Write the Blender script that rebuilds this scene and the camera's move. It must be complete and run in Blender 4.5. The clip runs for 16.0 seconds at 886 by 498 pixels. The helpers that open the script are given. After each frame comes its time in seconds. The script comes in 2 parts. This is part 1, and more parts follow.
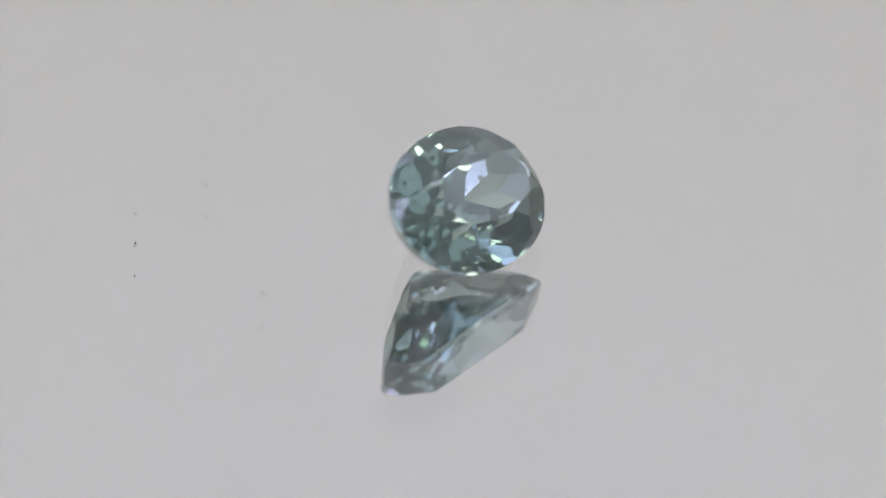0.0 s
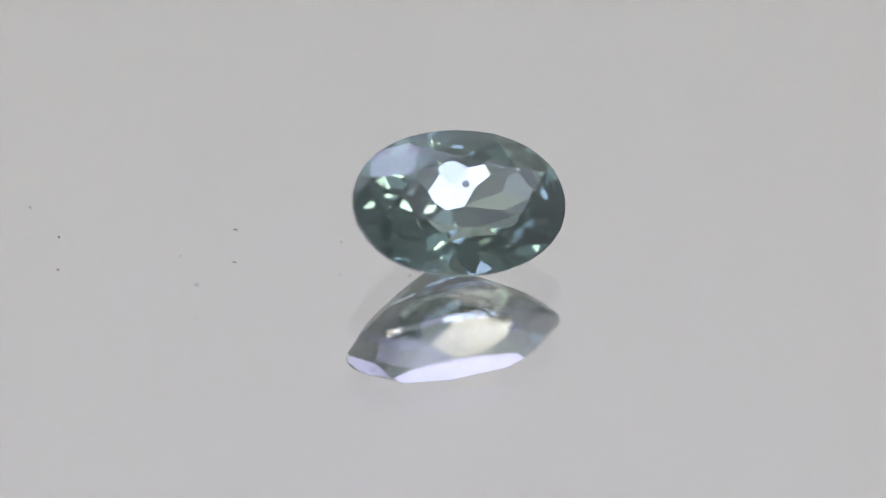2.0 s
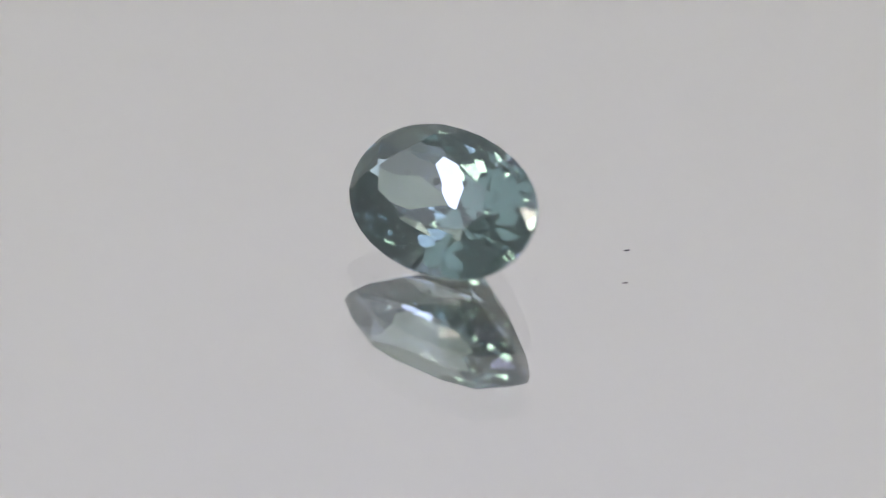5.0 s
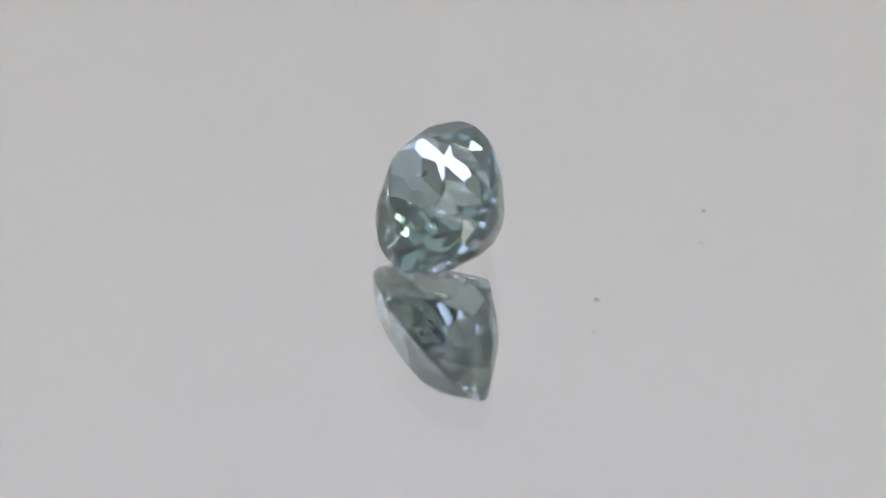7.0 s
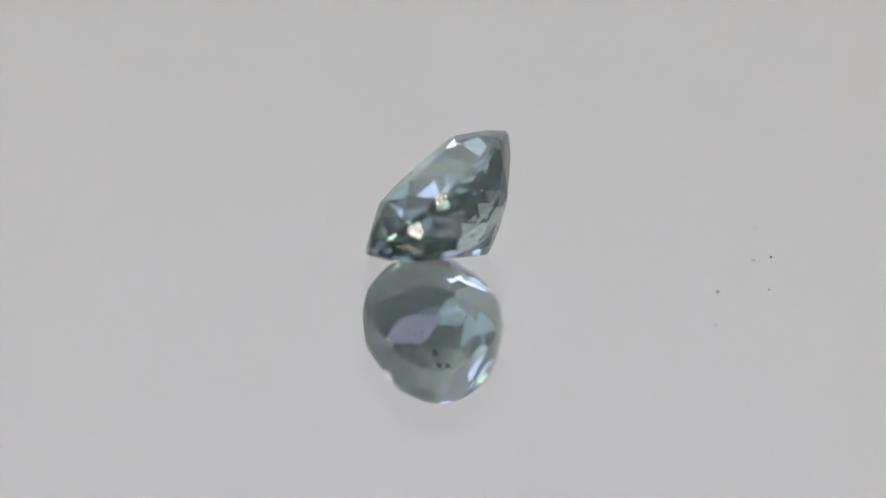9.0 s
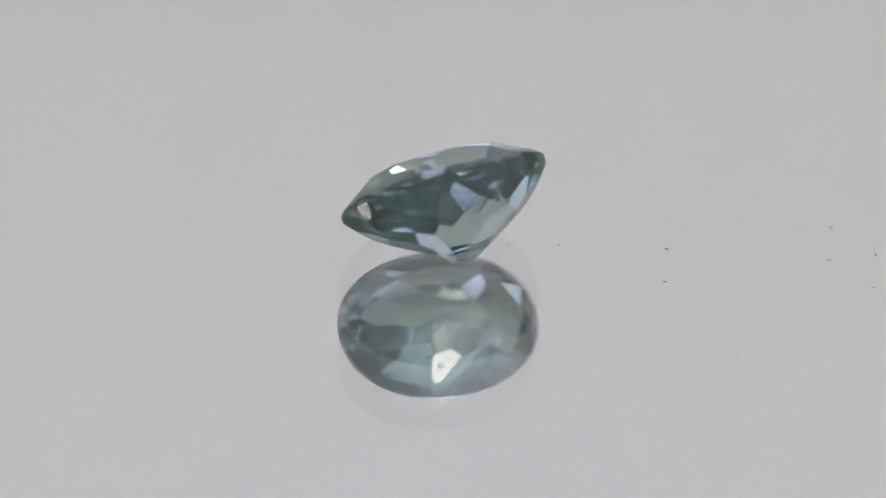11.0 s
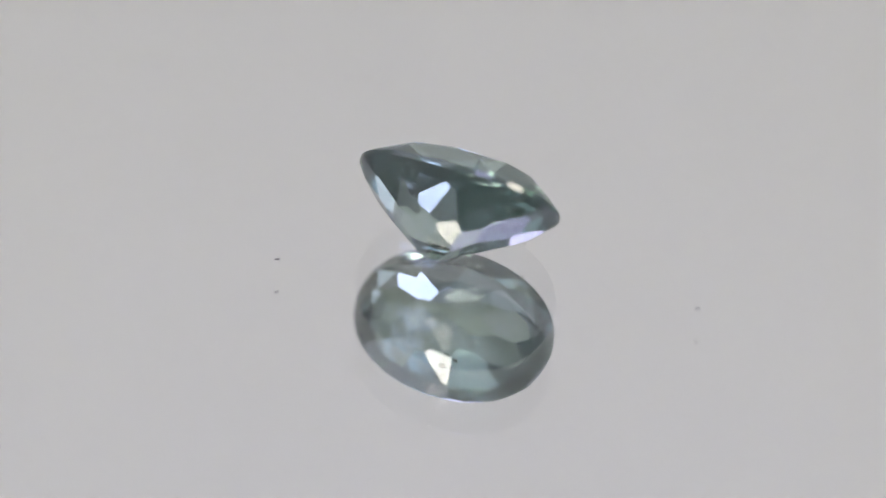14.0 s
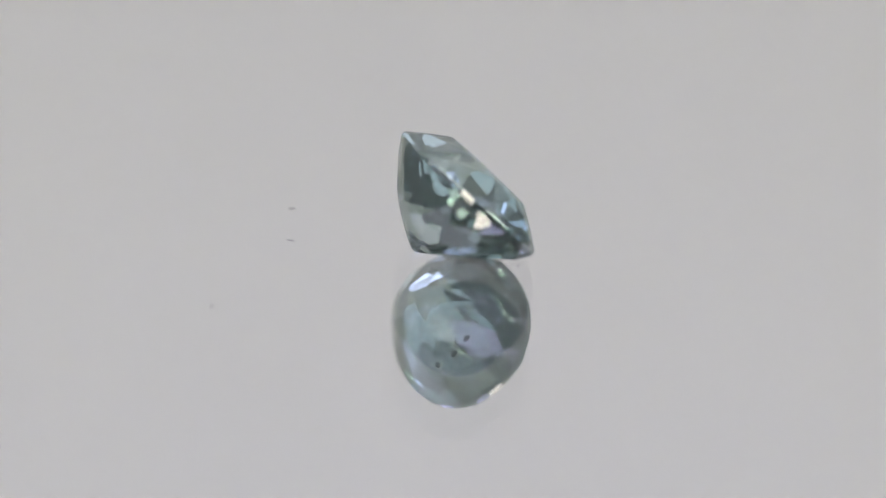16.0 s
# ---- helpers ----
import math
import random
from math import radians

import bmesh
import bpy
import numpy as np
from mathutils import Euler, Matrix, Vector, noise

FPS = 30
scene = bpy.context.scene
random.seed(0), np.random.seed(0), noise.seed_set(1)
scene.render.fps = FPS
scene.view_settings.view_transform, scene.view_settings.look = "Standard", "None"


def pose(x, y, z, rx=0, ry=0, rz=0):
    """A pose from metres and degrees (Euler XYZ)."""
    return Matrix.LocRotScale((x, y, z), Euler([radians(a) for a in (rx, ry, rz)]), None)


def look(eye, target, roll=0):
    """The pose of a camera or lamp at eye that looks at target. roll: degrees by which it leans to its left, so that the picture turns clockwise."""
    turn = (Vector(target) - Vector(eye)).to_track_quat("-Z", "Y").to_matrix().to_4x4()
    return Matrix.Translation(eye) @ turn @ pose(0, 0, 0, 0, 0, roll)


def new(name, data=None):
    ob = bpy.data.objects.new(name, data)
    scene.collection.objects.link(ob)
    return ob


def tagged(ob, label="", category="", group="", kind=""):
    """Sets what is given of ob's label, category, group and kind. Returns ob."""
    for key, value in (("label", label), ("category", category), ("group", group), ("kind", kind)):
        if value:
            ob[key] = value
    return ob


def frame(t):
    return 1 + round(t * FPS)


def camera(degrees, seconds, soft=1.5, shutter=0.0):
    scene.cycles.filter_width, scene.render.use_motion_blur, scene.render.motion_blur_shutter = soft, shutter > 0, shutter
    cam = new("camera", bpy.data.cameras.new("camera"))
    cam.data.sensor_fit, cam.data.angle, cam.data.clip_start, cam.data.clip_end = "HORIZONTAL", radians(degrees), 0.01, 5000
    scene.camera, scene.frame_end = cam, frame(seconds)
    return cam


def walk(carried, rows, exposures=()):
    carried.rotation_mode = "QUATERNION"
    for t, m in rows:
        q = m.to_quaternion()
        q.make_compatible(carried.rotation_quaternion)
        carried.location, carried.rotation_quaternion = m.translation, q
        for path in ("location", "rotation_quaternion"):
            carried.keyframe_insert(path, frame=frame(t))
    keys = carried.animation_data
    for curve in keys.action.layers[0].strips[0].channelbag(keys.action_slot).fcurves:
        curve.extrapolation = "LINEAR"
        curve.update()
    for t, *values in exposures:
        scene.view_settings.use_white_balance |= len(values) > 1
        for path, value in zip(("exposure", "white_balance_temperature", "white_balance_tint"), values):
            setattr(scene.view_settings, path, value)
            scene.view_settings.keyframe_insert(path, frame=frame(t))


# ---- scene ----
MM = 0.001
FOV = 6.44
ELEV = 26.95
DIST = 345 * MM
ROLL = 2.48

cam = camera(FOV, 16.0, soft=1.1)
EYE = Vector((0, -DIST * math.cos(radians(ELEV)), DIST * math.sin(radians(ELEV))))
CAM = look(EYE, (-0.328 * MM, -0.020 * MM, -0.039 * MM), ROLL)
walk(cam, [(0.0, CAM), (16.0, CAM)])
cam.data.dof.use_dof = True
cam.data.dof.focus_distance = 344.6 * MM
cam.data.dof.aperture_fstop = 17.0
scene.cycles.max_bounces = 32
scene.cycles.transmission_bounces = 32
scene.cycles.glossy_bounces = 16

# ---- turning of the plate: clockwise from above ----
RATE = 18.894
FACING = 2.734


def turn_at(t):
    """Degrees about the axis; 0 when the stone's table looks at the camera."""
    return -RATE * (t - FACING)


# ---- world, light ----
world = bpy.data.worlds.new("world")
scene.world = world
world.use_nodes = True
world.node_tree.nodes["Background"].inputs[0].default_value = (0.5, 0.5, 0.5, 1)
world.node_tree.nodes["Background"].inputs[1].default_value = 0.1
PANEL_GLOW = 4.4
SIDE_GLOW = 1.35
LAMP_GLOW = 13.0
WASH_GLOW = 2.0
scene.view_settings.exposure = 0.0


# ---- materials ----
def material(name):
    m = bpy.data.materials.new(name)
    m.use_nodes = True
    nt = m.node_tree
    nt.nodes.clear()
    out = nt.nodes.new("ShaderNodeOutputMaterial")
    return m, nt, out


def paper(name, colour, rough=0.9, scale=60):
    m, nt, out = material(name)
    bsdf = nt.nodes.new("ShaderNodeBsdfPrincipled")
    bsdf.inputs["Roughness"].default_value = rough
    bsdf.inputs["Specular IOR Level"].default_value = 0.1
    tc = nt.nodes.new("ShaderNodeTexCoord")
    big = nt.nodes.new("ShaderNodeTexNoise")
    big.inputs["Scale"].default_value = 9
    fine = nt.nodes.new("ShaderNodeTexNoise")
    fine.inputs["Scale"].default_value = scale * 30
    mix = nt.nodes.new("ShaderNodeMix")
    mix.data_type = "RGBA"
    mix.inputs[6].default_value = (*[c * 0.975 for c in colour], 1)
    mix.inputs[7].default_value = (*[min(1, c * 1.025) for c in colour], 1)
    bump = nt.nodes.new("ShaderNodeBump")
    bump.inputs["Strength"].default_value = 0.1
    bump.inputs["Distance"].default_value = 0.0002
    nt.links.new(tc.outputs["Object"], big.inputs["Vector"])
    nt.links.new(tc.outputs["Object"], fine.inputs["Vector"])
    nt.links.new(big.outputs["Fac"], mix.inputs[0])
    nt.links.new(fine.outputs["Fac"], bump.inputs["Height"])
    nt.links.new(mix.outputs[2], bsdf.inputs["Base Color"])
    nt.links.new(bump.outputs[0], bsdf.inputs["Normal"])
    nt.links.new(bsdf.outputs[0], out.inputs[0])
    return m


def glow(name, colour, strength):
    m, nt, out = material(name)
    em = nt.nodes.new("ShaderNodeEmission")
    em.inputs[0].default_value = (*colour, 1)
    em.inputs[1].default_value = strength
    nt.links.new(em.outputs[0], out.inputs[0])
    return m


def glass(name, colour, ior, rough=0.0):
    m, nt, out = material(name)
    g = nt.nodes.new("ShaderNodeBsdfGlass")
    g.inputs["Color"].default_value = (*colour, 1)
    g.inputs["IOR"].default_value = ior
    g.inputs["Roughness"].default_value = rough
    nt.links.new(g.outputs[0], out.inputs[0])
    return m


def plain(name, colour, rough, metal=0.0):
    m, nt, out = material(name)
    b = nt.nodes.new("ShaderNodeBsdfPrincipled")
    b.inputs["Base Color"].default_value = (*colour, 1)
    b.inputs["Roughness"].default_value = rough
    b.inputs["Metallic"].default_value = metal
    nt.links.new(b.outputs[0], out.inputs[0])
    return m


WALL = paper("backdrop_paper", (0.753, 0.77, 0.69))
DIM = paper("grey_cloth", (0.5, 0.5, 0.5))
DARK = paper("dark_cloth", (0.18, 0.18, 0.18))
PANEL = glow("panel_diffuser", (0.665, 0.65, 1.0), PANEL_GLOW)
SIDE = glow("side_diffuser", (0.84, 0.85, 1.0), SIDE_GLOW)
# glow of the added backdrop lights, yellowish to offset the violet strips
WASH = glow("added_backdrop_wash", (0.97, 0.90, 0.62), WASH_GLOW)
WARM = glow("lamp_diffuser", (1.0, 0.925, 0.80), LAMP_GLOW)
FRAME = plain("panel_frame", (0.6, 0.6, 0.6), 0.4)
GLASS = glass("plate_glass", (0.995, 0.998, 0.996), 1.5)
SILVER = plain("silvering", (0.96, 0.95, 0.955), 0.0, 1.0)


def sapphire():
    """Tinted glass with colour zones and a little silk."""
    m, nt, out = material("teal_sapphire")
    tc = nt.nodes.new("ShaderNodeTexCoord")
    zones = nt.nodes.new("ShaderNodeTexNoise")
    zones.inputs["Scale"].default_value = 260
    zones.inputs["Detail"].default_value = 1
    ramp = nt.nodes.new("ShaderNodeMix")
    ramp.data_type = "RGBA"
    ramp.inputs[6].default_value = (0.675, 0.78, 0.772, 1)
    ramp.inputs[7].default_value = (0.782, 0.848, 0.832, 1)
    r = nt.nodes.new("ShaderNodeBsdfRefraction")
    r.inputs["IOR"].default_value = 1.77
    r.inputs["Roughness"].default_value = 0.0
    gloss = nt.nodes.new("ShaderNodeBsdfGlossy")
    gloss.inputs["Roughness"].default_value = 0.0
    fresnel = nt.nodes.new("ShaderNodeFresnel")
    fresnel.inputs["IOR"].default_value = 1.77
    deep = nt.nodes.new("ShaderNodeMapRange")
    deep.inputs["From Min"].default_value = 0.5
    deep.inputs["From Max"].default_value = 1.0
    tint = nt.nodes.new("ShaderNodeMix")
    tint.data_type = "RGBA"
    tint.inputs[6].default_value = (1, 1, 1, 1)
    tint.inputs[7].default_value = (0.578, 0.648, 0.622, 1)
    nt.links.new(fresnel.outputs[0], deep.inputs["Value"])
    nt.links.new(deep.outputs[0], tint.inputs[0])
    nt.links.new(tint.outputs[2], gloss.inputs["Color"])
    g = nt.nodes.new("ShaderNodeMixShader")
    nt.links.new(fresnel.outputs[0], g.inputs[0])
    nt.links.new(r.outputs[0], g.inputs[1])
    nt.links.new(gloss.outputs[0], g.inputs[2])
    silk = nt.nodes.new("ShaderNodeBsdfDiffuse")
    silk.inputs["Color"].default_value = (0.435, 0.57, 0.54, 1)
    mix = nt.nodes.new("ShaderNodeMixShader")
    mix.inputs[0].default_value = 0.115
    nt.links.new(tc.outputs["Object"], zones.inputs["Vector"])
    nt.links.new(zones.outputs["Fac"], ramp.inputs[0])
    nt.links.new(ramp.outputs[2], r.inputs["Color"])
    nt.links.new(g.outputs[0], mix.inputs[1])
    nt.links.new(silk.outputs[0], mix.inputs[2])
    nt.links.new(mix.outputs[0], out.inputs[0])
    return m


STONE = sapphire()


def milky(name, colour, clear):
    """A half clear grain inside the stone."""
    m, nt, out = material(name)
    d = nt.nodes.new("ShaderNodeBsdfDiffuse")
    d.inputs["Color"].default_value = (*colour, 1)
    c = nt.nodes.new("ShaderNodeBsdfTransparent")
    mix = nt.nodes.new("ShaderNodeMixShader")
    mix.inputs[0].default_value = clear
    nt.links.new(d.outputs[0], mix.inputs[1])
    nt.links.new(c.outputs[0], mix.inputs[2])
    nt.links.new(mix.outputs[0], out.inputs[0])
    return m


SPOT = milky("inclusion", (0.46, 0.47, 0.40), 0.4)
FEATHER = milky("feather", (0.2, 0.22, 0.21), 0.6)
DUST = plain("dust", (0.075, 0.07, 0.07), 0.9)


# ---- mesh helpers ----
def mesh_object(name, bm, mat, parent=None, label=""):
    me = bpy.data.meshes.new(name)
    bm.to_mesh(me)
    bm.free()
    me.materials.append(mat)
    ob = new(name, me)
    if parent:
        ob.parent = parent
    return tagged(ob, label) if label else ob


part = mesh_object


def box(x0, y0, z0, x1, y1, z1):
    bm = bmesh.new()
    bmesh.ops.create_cube(bm, size=1)
    bmesh.ops.scale(bm, vec=(x1 - x0, y1 - y0, z1 - z0), verts=bm.verts)
    bmesh.ops.translate(bm, vec=((x0 + x1) / 2, (y0 + y1) / 2, (z0 + z1) / 2), verts=bm.verts)
    return bm


# ---- the light box ----
H = 0.30      # half width, and depth behind the axis
FRONT = -0.45
TOP = 0.30    # ceiling
LOW = -0.00286  # floor, under the plate
T = 0.004


def structure(name, bm, mat, label):
    return tagged(mesh_object(name, bm, mat), label, name.split("_")[0], kind="structure")


structure("floor", box(-H, FRONT, LOW - T, H, H, LOW), DIM, "plain grey cloth floor of a light box")
structure("wall_north", box(-H, H, LOW, H, H + T, TOP), WALL, "plain pale grey paper backdrop wall")
structure("wall_south", box(-H, FRONT - T, LOW, H, FRONT, TOP), DARK, "dark cloth front wall")
structure("wall_east", box(H, FRONT, LOW, H + T, H, TOP), DIM, "plain grey cloth side wall")
structure("wall_west", box(-H - T, FRONT, LOW, -H, H, TOP), DIM, "plain grey cloth side wall")
structure("ceiling", box(-H, FRONT, TOP, H, H, TOP + T), DIM, "plain grey cloth ceiling")


def panel_lamp(name, label, px, py, m, mat):
    lamp = tagged(new(name), label, "lamp")
    lamp.matrix_basis = m
    part("diffuser", box(-px, -py, 0, px, py, 0.004), mat, lamp, "glowing flat diffuser")
    part("frame", box(-px - 0.008, -py - 0.008, 0.005, px + 0.008, py + 0.008, 0.0195), FRAME, lamp, "grey metal frame")
    return lamp


for y, deep in ((-0.142, 0.045), (0.165, 0.036)):
    panel_lamp("light_strip", "broad violet-white daylight strip lamp under the ceiling", 0.095, deep, pose(0, y, TOP - 0.02), PANEL)


def lamp_stand(lamp, x, y, top):
    """A round foot and a pole from the floor up to the lamp's frame."""
    to_lamp = lamp.matrix_basis.inverted()
    for name, r, z0, z1 in (("foot", 0.022, LOW, LOW + 0.006), ("pole", 0.004, LOW + 0.006, top)):
        bm = bmesh.new()
        bmesh.ops.create_cone(bm, cap_ends=True, segments=24, radius1=r, radius2=r, depth=z1 - z0)
        bmesh.ops.translate(bm, vec=(x, y, (z0 + z1) / 2), verts=bm.verts)
        bmesh.ops.transform(bm, matrix=to_lamp, verts=bm.verts)
        part(name, bm, FRAME, lamp)


for side in (-1, 1):
    lamp = panel_lamp("side_panel", "broad dim daylight panel lamp leaning under the ceiling edge", 0.14, 0.095,
                      look((side * 0.212, 0.03, 0.207), (0, 0.03, 0)), SIDE)
    lamp_stand(lamp, side * 0.287, 0.03, 0.138)
    lamp = panel_lamp("front_lamp", "upright warm white panel lamp near the front corner", 0.036, 0.046,
                      look((side * 0.205, -0.205, 0.238), (0, 0, 0)), WARM)
    lamp_stand(lamp, side * 0.2126, -0.2126, 0.238)

# unseen lights on stands, added only to bring the backdrop to neutral grey
for side in (-1, 1):
    lamp = panel_lamp("added_backdrop_light", "unseen warm light panel added to brighten the paper backdrop", 0.03, 0.06,
                      look((side * 0.16, 0.19, 0.15), (side * 0.12, 0.30, 0.15)), WASH)
    lamp_stand(lamp, side * 0.164, 0.178, 0.15)

# ---- the mirror plate ----
PLATE_R = 75 * MM
PLATE_D = 2.05 * MM
plate = tagged(new("mirror_plate"), "round clear glass mirror plate silvered underneath", "mirror")


def disc(r, z0, z1, n=128, bottom=True):
    bm = bmesh.new()
    lo = [bm.verts.new((r * math.cos(2 * math.pi * k / n), r * math.sin(2 * math.pi * k / n), z0)) for k in range(n)]
    hi = [bm.verts.new((v.co.x, v.co.y, z1)) for v in lo]
    bm.faces.new(hi)
    if bottom:
        bm.faces.new(lo[::-1])
    for k in range(n):
        bm.faces.new((lo[k], lo[(k + 1) % n], hi[(k + 1) % n], hi[k]))
    return bm


part("glass", disc(PLATE_R, -PLATE_D, 0, bottom=False), GLASS, plate, "clear polished glass")
part("silvering", disc(PLATE_R, -PLATE_D - 0.8 * MM, -PLATE_D), SILVER, plate, "silver mirror backing")

# ---- the stone ----
U = MM / 40.4             # the stone's own drawing unit
A, B = 194, 134           # half length, half width of the girdle
GT, GB = 4, -5            # girdle
CROWN, KEEL = 53.5, -144
TA, TB = 124, 64.5          # half axes of the table


def ring_point(t, s, z, a=A, b=B):
    s *= 1 + 0.02 * math.sin(2 * t) ** 2
    return Vector((a * s * math.cos(t), b * s * math.sin(t), z))


def facet(t, p, q):
    """The plane through p and q that follows the oval's tangent at the angle t."""
    along = Vector((-A * math.sin(t), B * math.cos(t), 0))
    n = along.cross(q - p).normalized()
    if n.dot(Vector((math.cos(t) / A, math.sin(t) / B, 0))) < 0:
        n.negate()
    return p, n


def gem_planes():
    planes = [(Vector((0, 0, CROWN)), Vector((0, 0, 1)))]
    deg = radians
    for k in range(32):
        t = deg(k * 11.25 + 5.6)
        planes.append(facet(t, ring_point(t, 1, 0), ring_point(t, 1, 10)))
    for k in range(8):
        t = deg(45 * k)
        planes.append(facet(t, ring_point(t, 1.0, GT), ring_point(t, 1, CROWN, TA, TB)))
        t = deg(45 * k + 22.5)
        edge = (ring_point(t - deg(22.5), 1, CROWN, TA, TB) + ring_point(t + deg(22.5), 1, CROWN, TA, TB)) / 2
        side = ring_point(t, 1, 0) - ring_point(t, 1, 0, TA, TB)
        planes.append(facet(t, edge, edge + side.normalized() * 40 - Vector((0, 0, 19))))
    for k in range(16):
        t = deg(22.5 * k + 11.25)
        p = ring_point(t, 1.0, GT)
        side = (ring_point(t, 1, 0, TA, TB) - ring_point(t, 1, 0)).normalized()
        planes.append(facet(t, p, p + side * 40 + Vector((0, 0, 37))))
    # pavilion: long kites from the girdle, staggered kites below them, a short keel
    def mid(t, s=0.5, z=-93):
        return ring_point(t, s, z) + Vector((0, 9.5, 0))

    def keel(t):
        return Vector((2.9 + 25 * math.cos(t), -2.6 + 2 * math.sin(t), KEEL))
    for k in range(24):
        t = deg(15 * k + 7.5)
        planes.append(facet(t, ring_point(t, 1.0, GB), ring_point(t, 0.80, -52)))
    for k in range(12):
        t = deg(30 * k)
        planes.append(facet(t, ring_point(t, 1.0, GB), ring_point(t, 0.75, -57)))
    for k in range(12):
        t = deg(30 * k + 15)
        planes.append(facet(t, ring_point(t, 0.94, -24), mid(t, 0.5, -90)))
        planes.append(facet(t, mid(t, 0.60, -82.5), keel(t)))
        t = deg(30 * k)
        planes.append(facet(t, mid(t, 0.56, -82), mid(t, 0.30, -112)))
    # two broad facets on the side that the stone rests on
    planes.append(facet(deg(259), Vector((-20, -119, -24)), Vector((-6, -20, -125))))
    planes.append(facet(deg(282), Vector((20, -118, -26)), Vector((6, -26, -116))))
    # hand cut: no facet lies quite true
    wobble = random.Random(5)

    def untrue(k, p, n):
        by = 0 if k < 33 or k > len(planes) - 3 else 0.017 if k < 65 else 0.006 if k < 101 else 0.012 if (k - 101) % 3 == 0 else 0.03
        return p, (n + by * Vector([wobble.uniform(-1, 1) for _ in range(3)])).normalized()
    return [untrue(k, p, n) for k, (p, n) in enumerate(planes)]


def cut_solid(planes, size=600):
    bm = bmesh.new()
    bmesh.ops.create_cube(bm, size=size)
    for p, n in planes:
        geom = bm.verts[:] + bm.edges[:] + bm.faces[:]
        out = bmesh.ops.bisect_plane(bm, geom=geom, dist=0.001, plane_co=p, plane_no=n, clear_outer=True)
        cut = [e for e in out["geom_cut"] if isinstance(e, bmesh.types.BMEdge)]
        if len(cut) > 2:
            bmesh.ops.contextual_create(bm, geom=cut)
    bmesh.ops.recalc_face_normals(bm, faces=bm.faces)
    return bm


LEAN, PITCH = 45.13, 4.88
bm = cut_solid(gem_planes())
bmesh.ops.scale(bm, vec=(U, U, U), verts=bm.verts)
stone = tagged(mesh_object("gemstone", bm, STONE), "oval faceted teal sapphire lying tilted on a mirror", "gemstone")
REST = pose(0, 0, 0, LEAN) @ pose(0, 0, 0, 0, PITCH)
tilt = REST.to_3x3()
LIFT = -min((tilt @ v.co).z for v in stone.data.vertices) + 0.004 * MM
SHIFT = Vector((0.121 * MM, -0.729 * MM, LIFT))


def grain(seed, sx, sy, sz, rough=0.35):
    """A small uneven lump."""
    bm = bmesh.new()
    bmesh.ops.create_icosphere(bm, subdivisions=2, radius=1)
    for v in bm.verts:
        n = noise.noise(v.co * 1.7 + Vector((seed * 7.1, seed * 3.3, 0)))
        v.co *= 1 + rough * n
        v.co = Vector((v.co.x * sx, v.co.y * sy, v.co.z * sz)) * MM
    return bm


def inclusion(seed, x, y, z, sx, sy, sz, turn=0, label="", mat=SPOT):
    ob = part("inclusion", grain(seed, sx, sy, sz, 0.2), mat, stone, label)
    ob.matrix_basis = pose(x * MM, y * MM, z * MM, 0, 0, turn)


inclusion(1, 0.0, 0.44, 1.28, 0.18, 0.18, 0.02, 0, "round grey spot under the table")
inclusion(2, 1.86, 0.66, 1.27, 0.085, 0.06, 0.02, 30, "small dark speck", FEATHER)
inclusion(3, 0.27, 1.02, -2.75, 0.17, 0.016, 0.012, 8, "thin dark feather", FEATHER)
inclusion(4, -0.22, 1.12, -2.69, 0.14, 0.016, 0.012, -4, "thin dark feather", FEATHER)
inclusion(5, -0.79, 1.08, -2.63, 0.20, 0.016, 0.012, -10, "thin dark feather", FEATHER)
inclusion(6, 0.95, 0.70, -2.76, 0.12, 0.016, 0.012, 20, "thin dark feather", FEATHER)
inclusion(7, -2.1, 0.5, -0.9, 0.05, 0.04, 0.02, 0, "tiny pale crystal")
inclusion(8, -2.4, 0.1, -0.6, 0.04, 0.03, 0.02, 40, "tiny pale crystal")
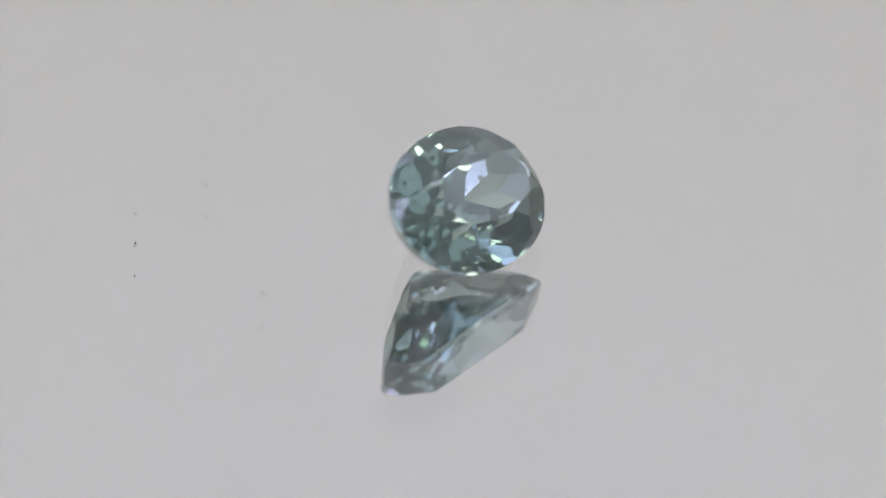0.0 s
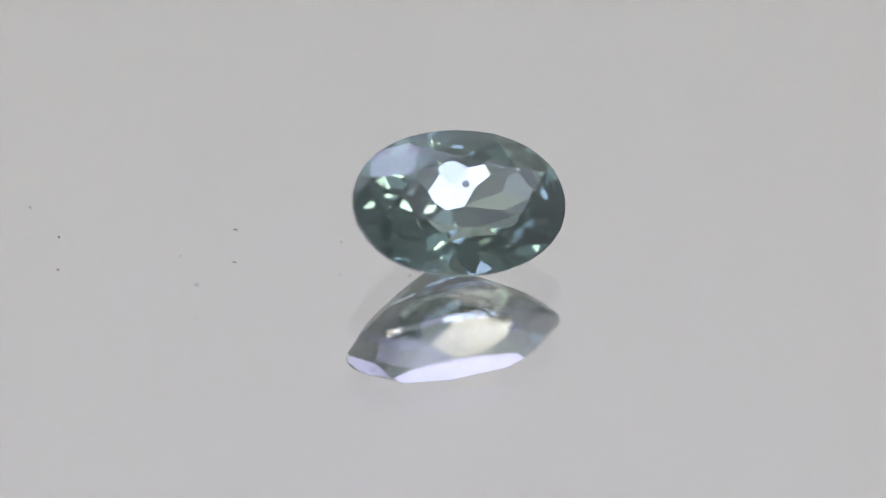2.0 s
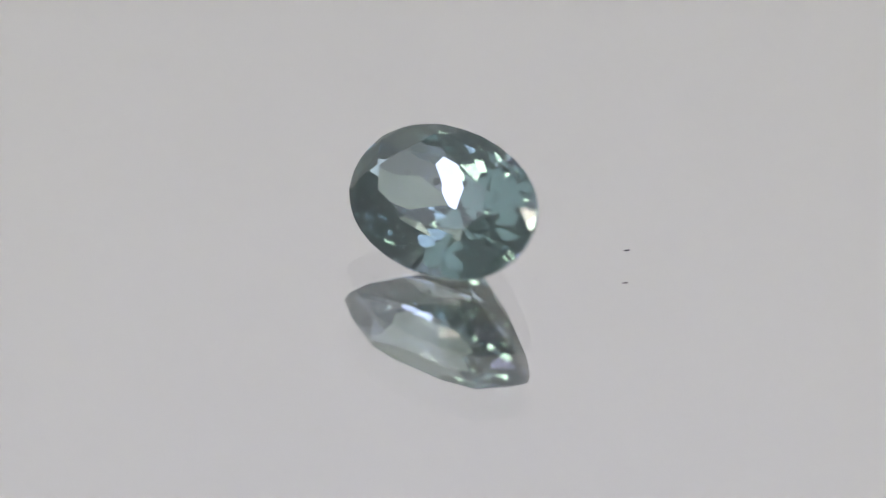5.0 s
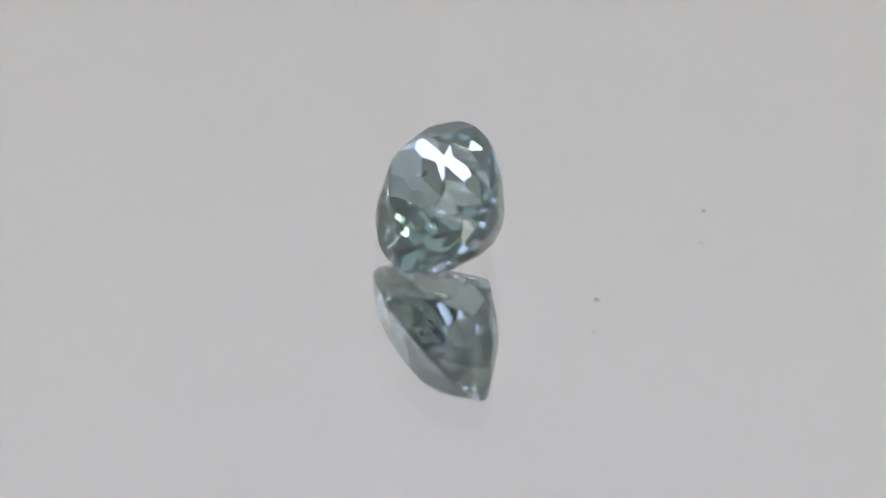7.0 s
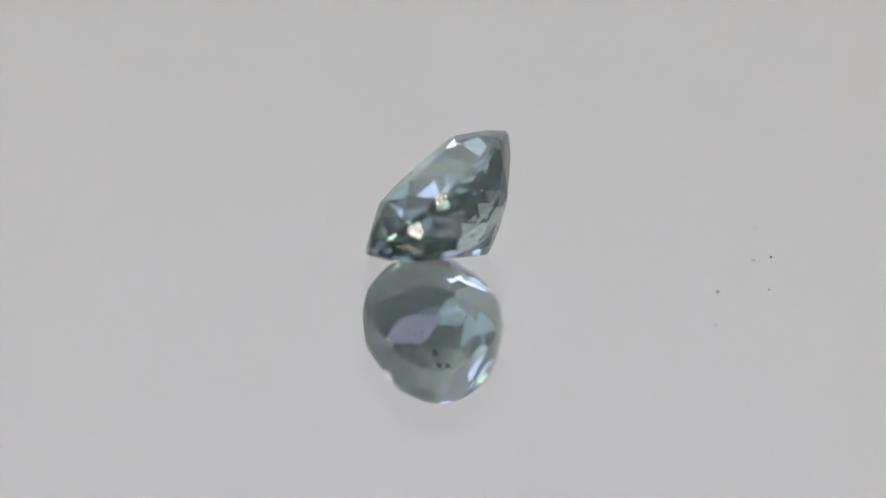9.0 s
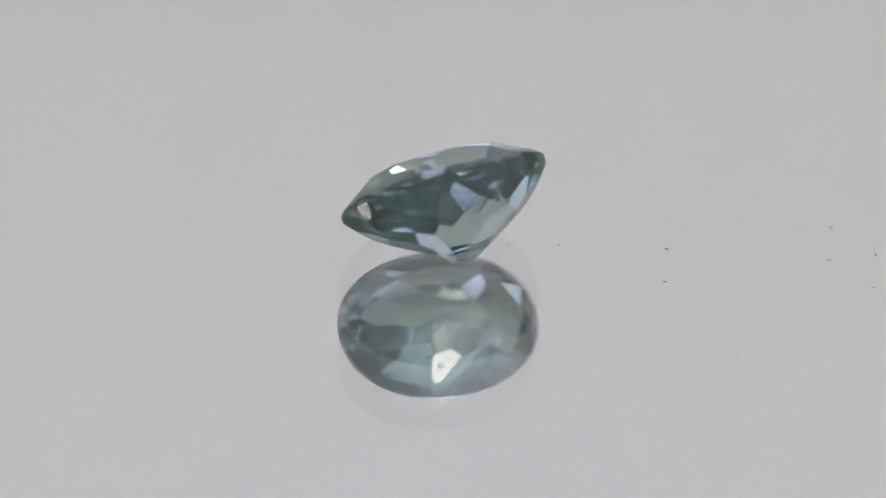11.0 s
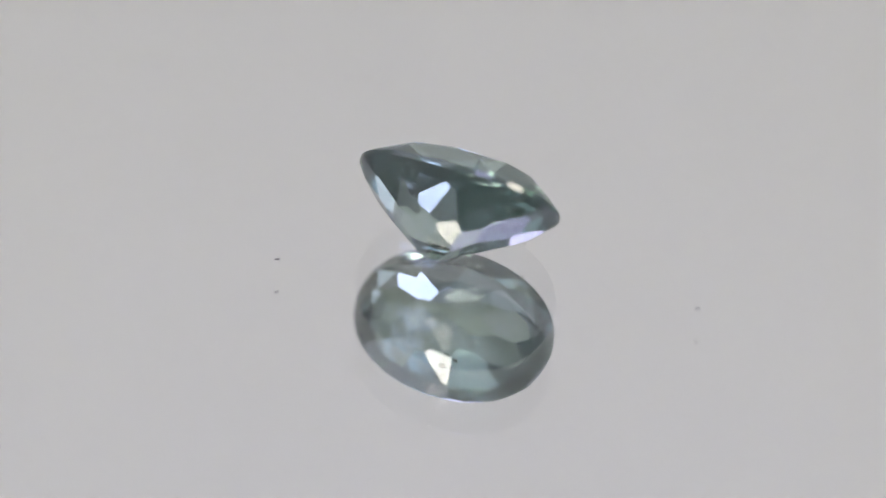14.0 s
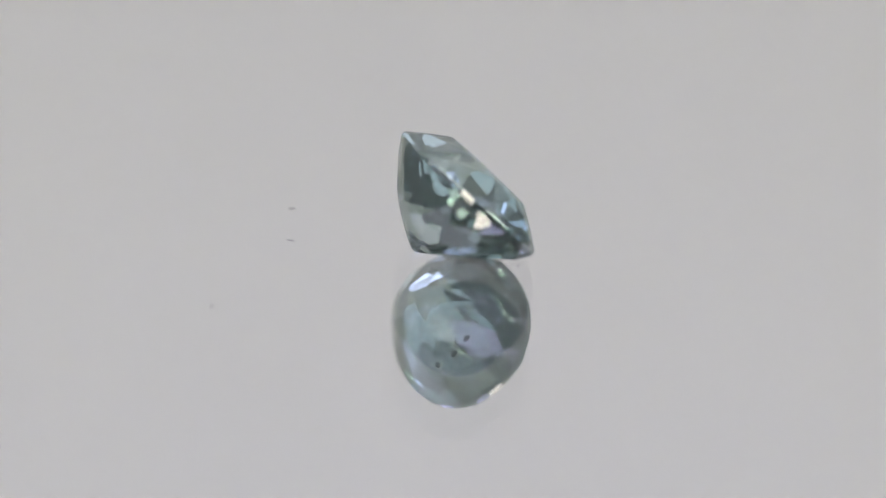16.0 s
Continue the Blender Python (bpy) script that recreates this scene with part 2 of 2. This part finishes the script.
inclusion(9, 2.6, -0.4, -0.7, 0.05, 0.03, 0.02, 10, "tiny pale crystal")

# ---- dust on the plate: radius, angle, half length, half width (mm), turn ----
SPECKS = [(7.75, 46.5, 0.15, 0.04, 60), (9.5, 161, 0.11, 0.035, 150), (4.8, 165, 0.06, 0.03, 10), (18.7, 159.6, 0.06, 0.04, 0),
          (17.15, 168.2, 0.10, 0.05, 100), (12.08, 103.5, 0.10, 0.06, 80), (14.07, 120.3, 0.07, 0.05, 0), (18.7, 97.4, 0.08, 0.05, 40),
          (11.9, 175.4, 0.05, 0.03, 0), (11.82, 189, 0.13, 0.032, 5), (16.05, 194.7, 0.05, 0.03, 0), (4.6, 7.7, 0.05, 0.025, 20),
          (11.54, 327.5, 0.06, 0.04, 60), (2.6, 168, 0.06, 0.03, 30), (13.8, 132, 0.09, 0.06, 30), (5.8, 278.6, 0.05, 0.03, 0),
          (5.5, 356, 0.05, 0.025, 0), (3.3, 225, 0.06, 0.025, 10), (8.6, 300, 0.03, 0.02, 0), (10.0, 8, 0.05, 0.03, 20)]


def dust_speck(k, half, wide):
    bm = grain(20 + k, half, 0.9 * wide, min(0.9 * wide, 0.03))
    low = min(v.co.z for v in bm.verts)
    bmesh.ops.translate(bm, vec=(0, 0, -low), verts=bm.verts)
    kind = "thin dark fibre of dust lying on the glass" if half > 2.4 * wide else "tiny dark dust speck lying on the glass"
    return tagged(mesh_object("dust_speck", bm, DUST), kind, "dust", "dust on the plate")


DUSTS = [(dust_speck(k, h, w), r * MM, a, q) for k, (r, a, h, w, q) in enumerate(SPECKS)]


def motions():
    turns = [(k * 0.5, pose(0, 0, 0, 0, 0, turn_at(k * 0.5))) for k in range(33)]
    walk(stone, [(t, r @ Matrix.Translation(SHIFT) @ REST) for t, r in turns])
    walk(plate, turns)
    for speck, r0, a, q in DUSTS:
        at = pose(r0 * math.cos(radians(a)), r0 * math.sin(radians(a)), 0.002 * MM, 0, 0, q)
        walk(speck, [(t, r @ at) for t, r in turns])


motions()
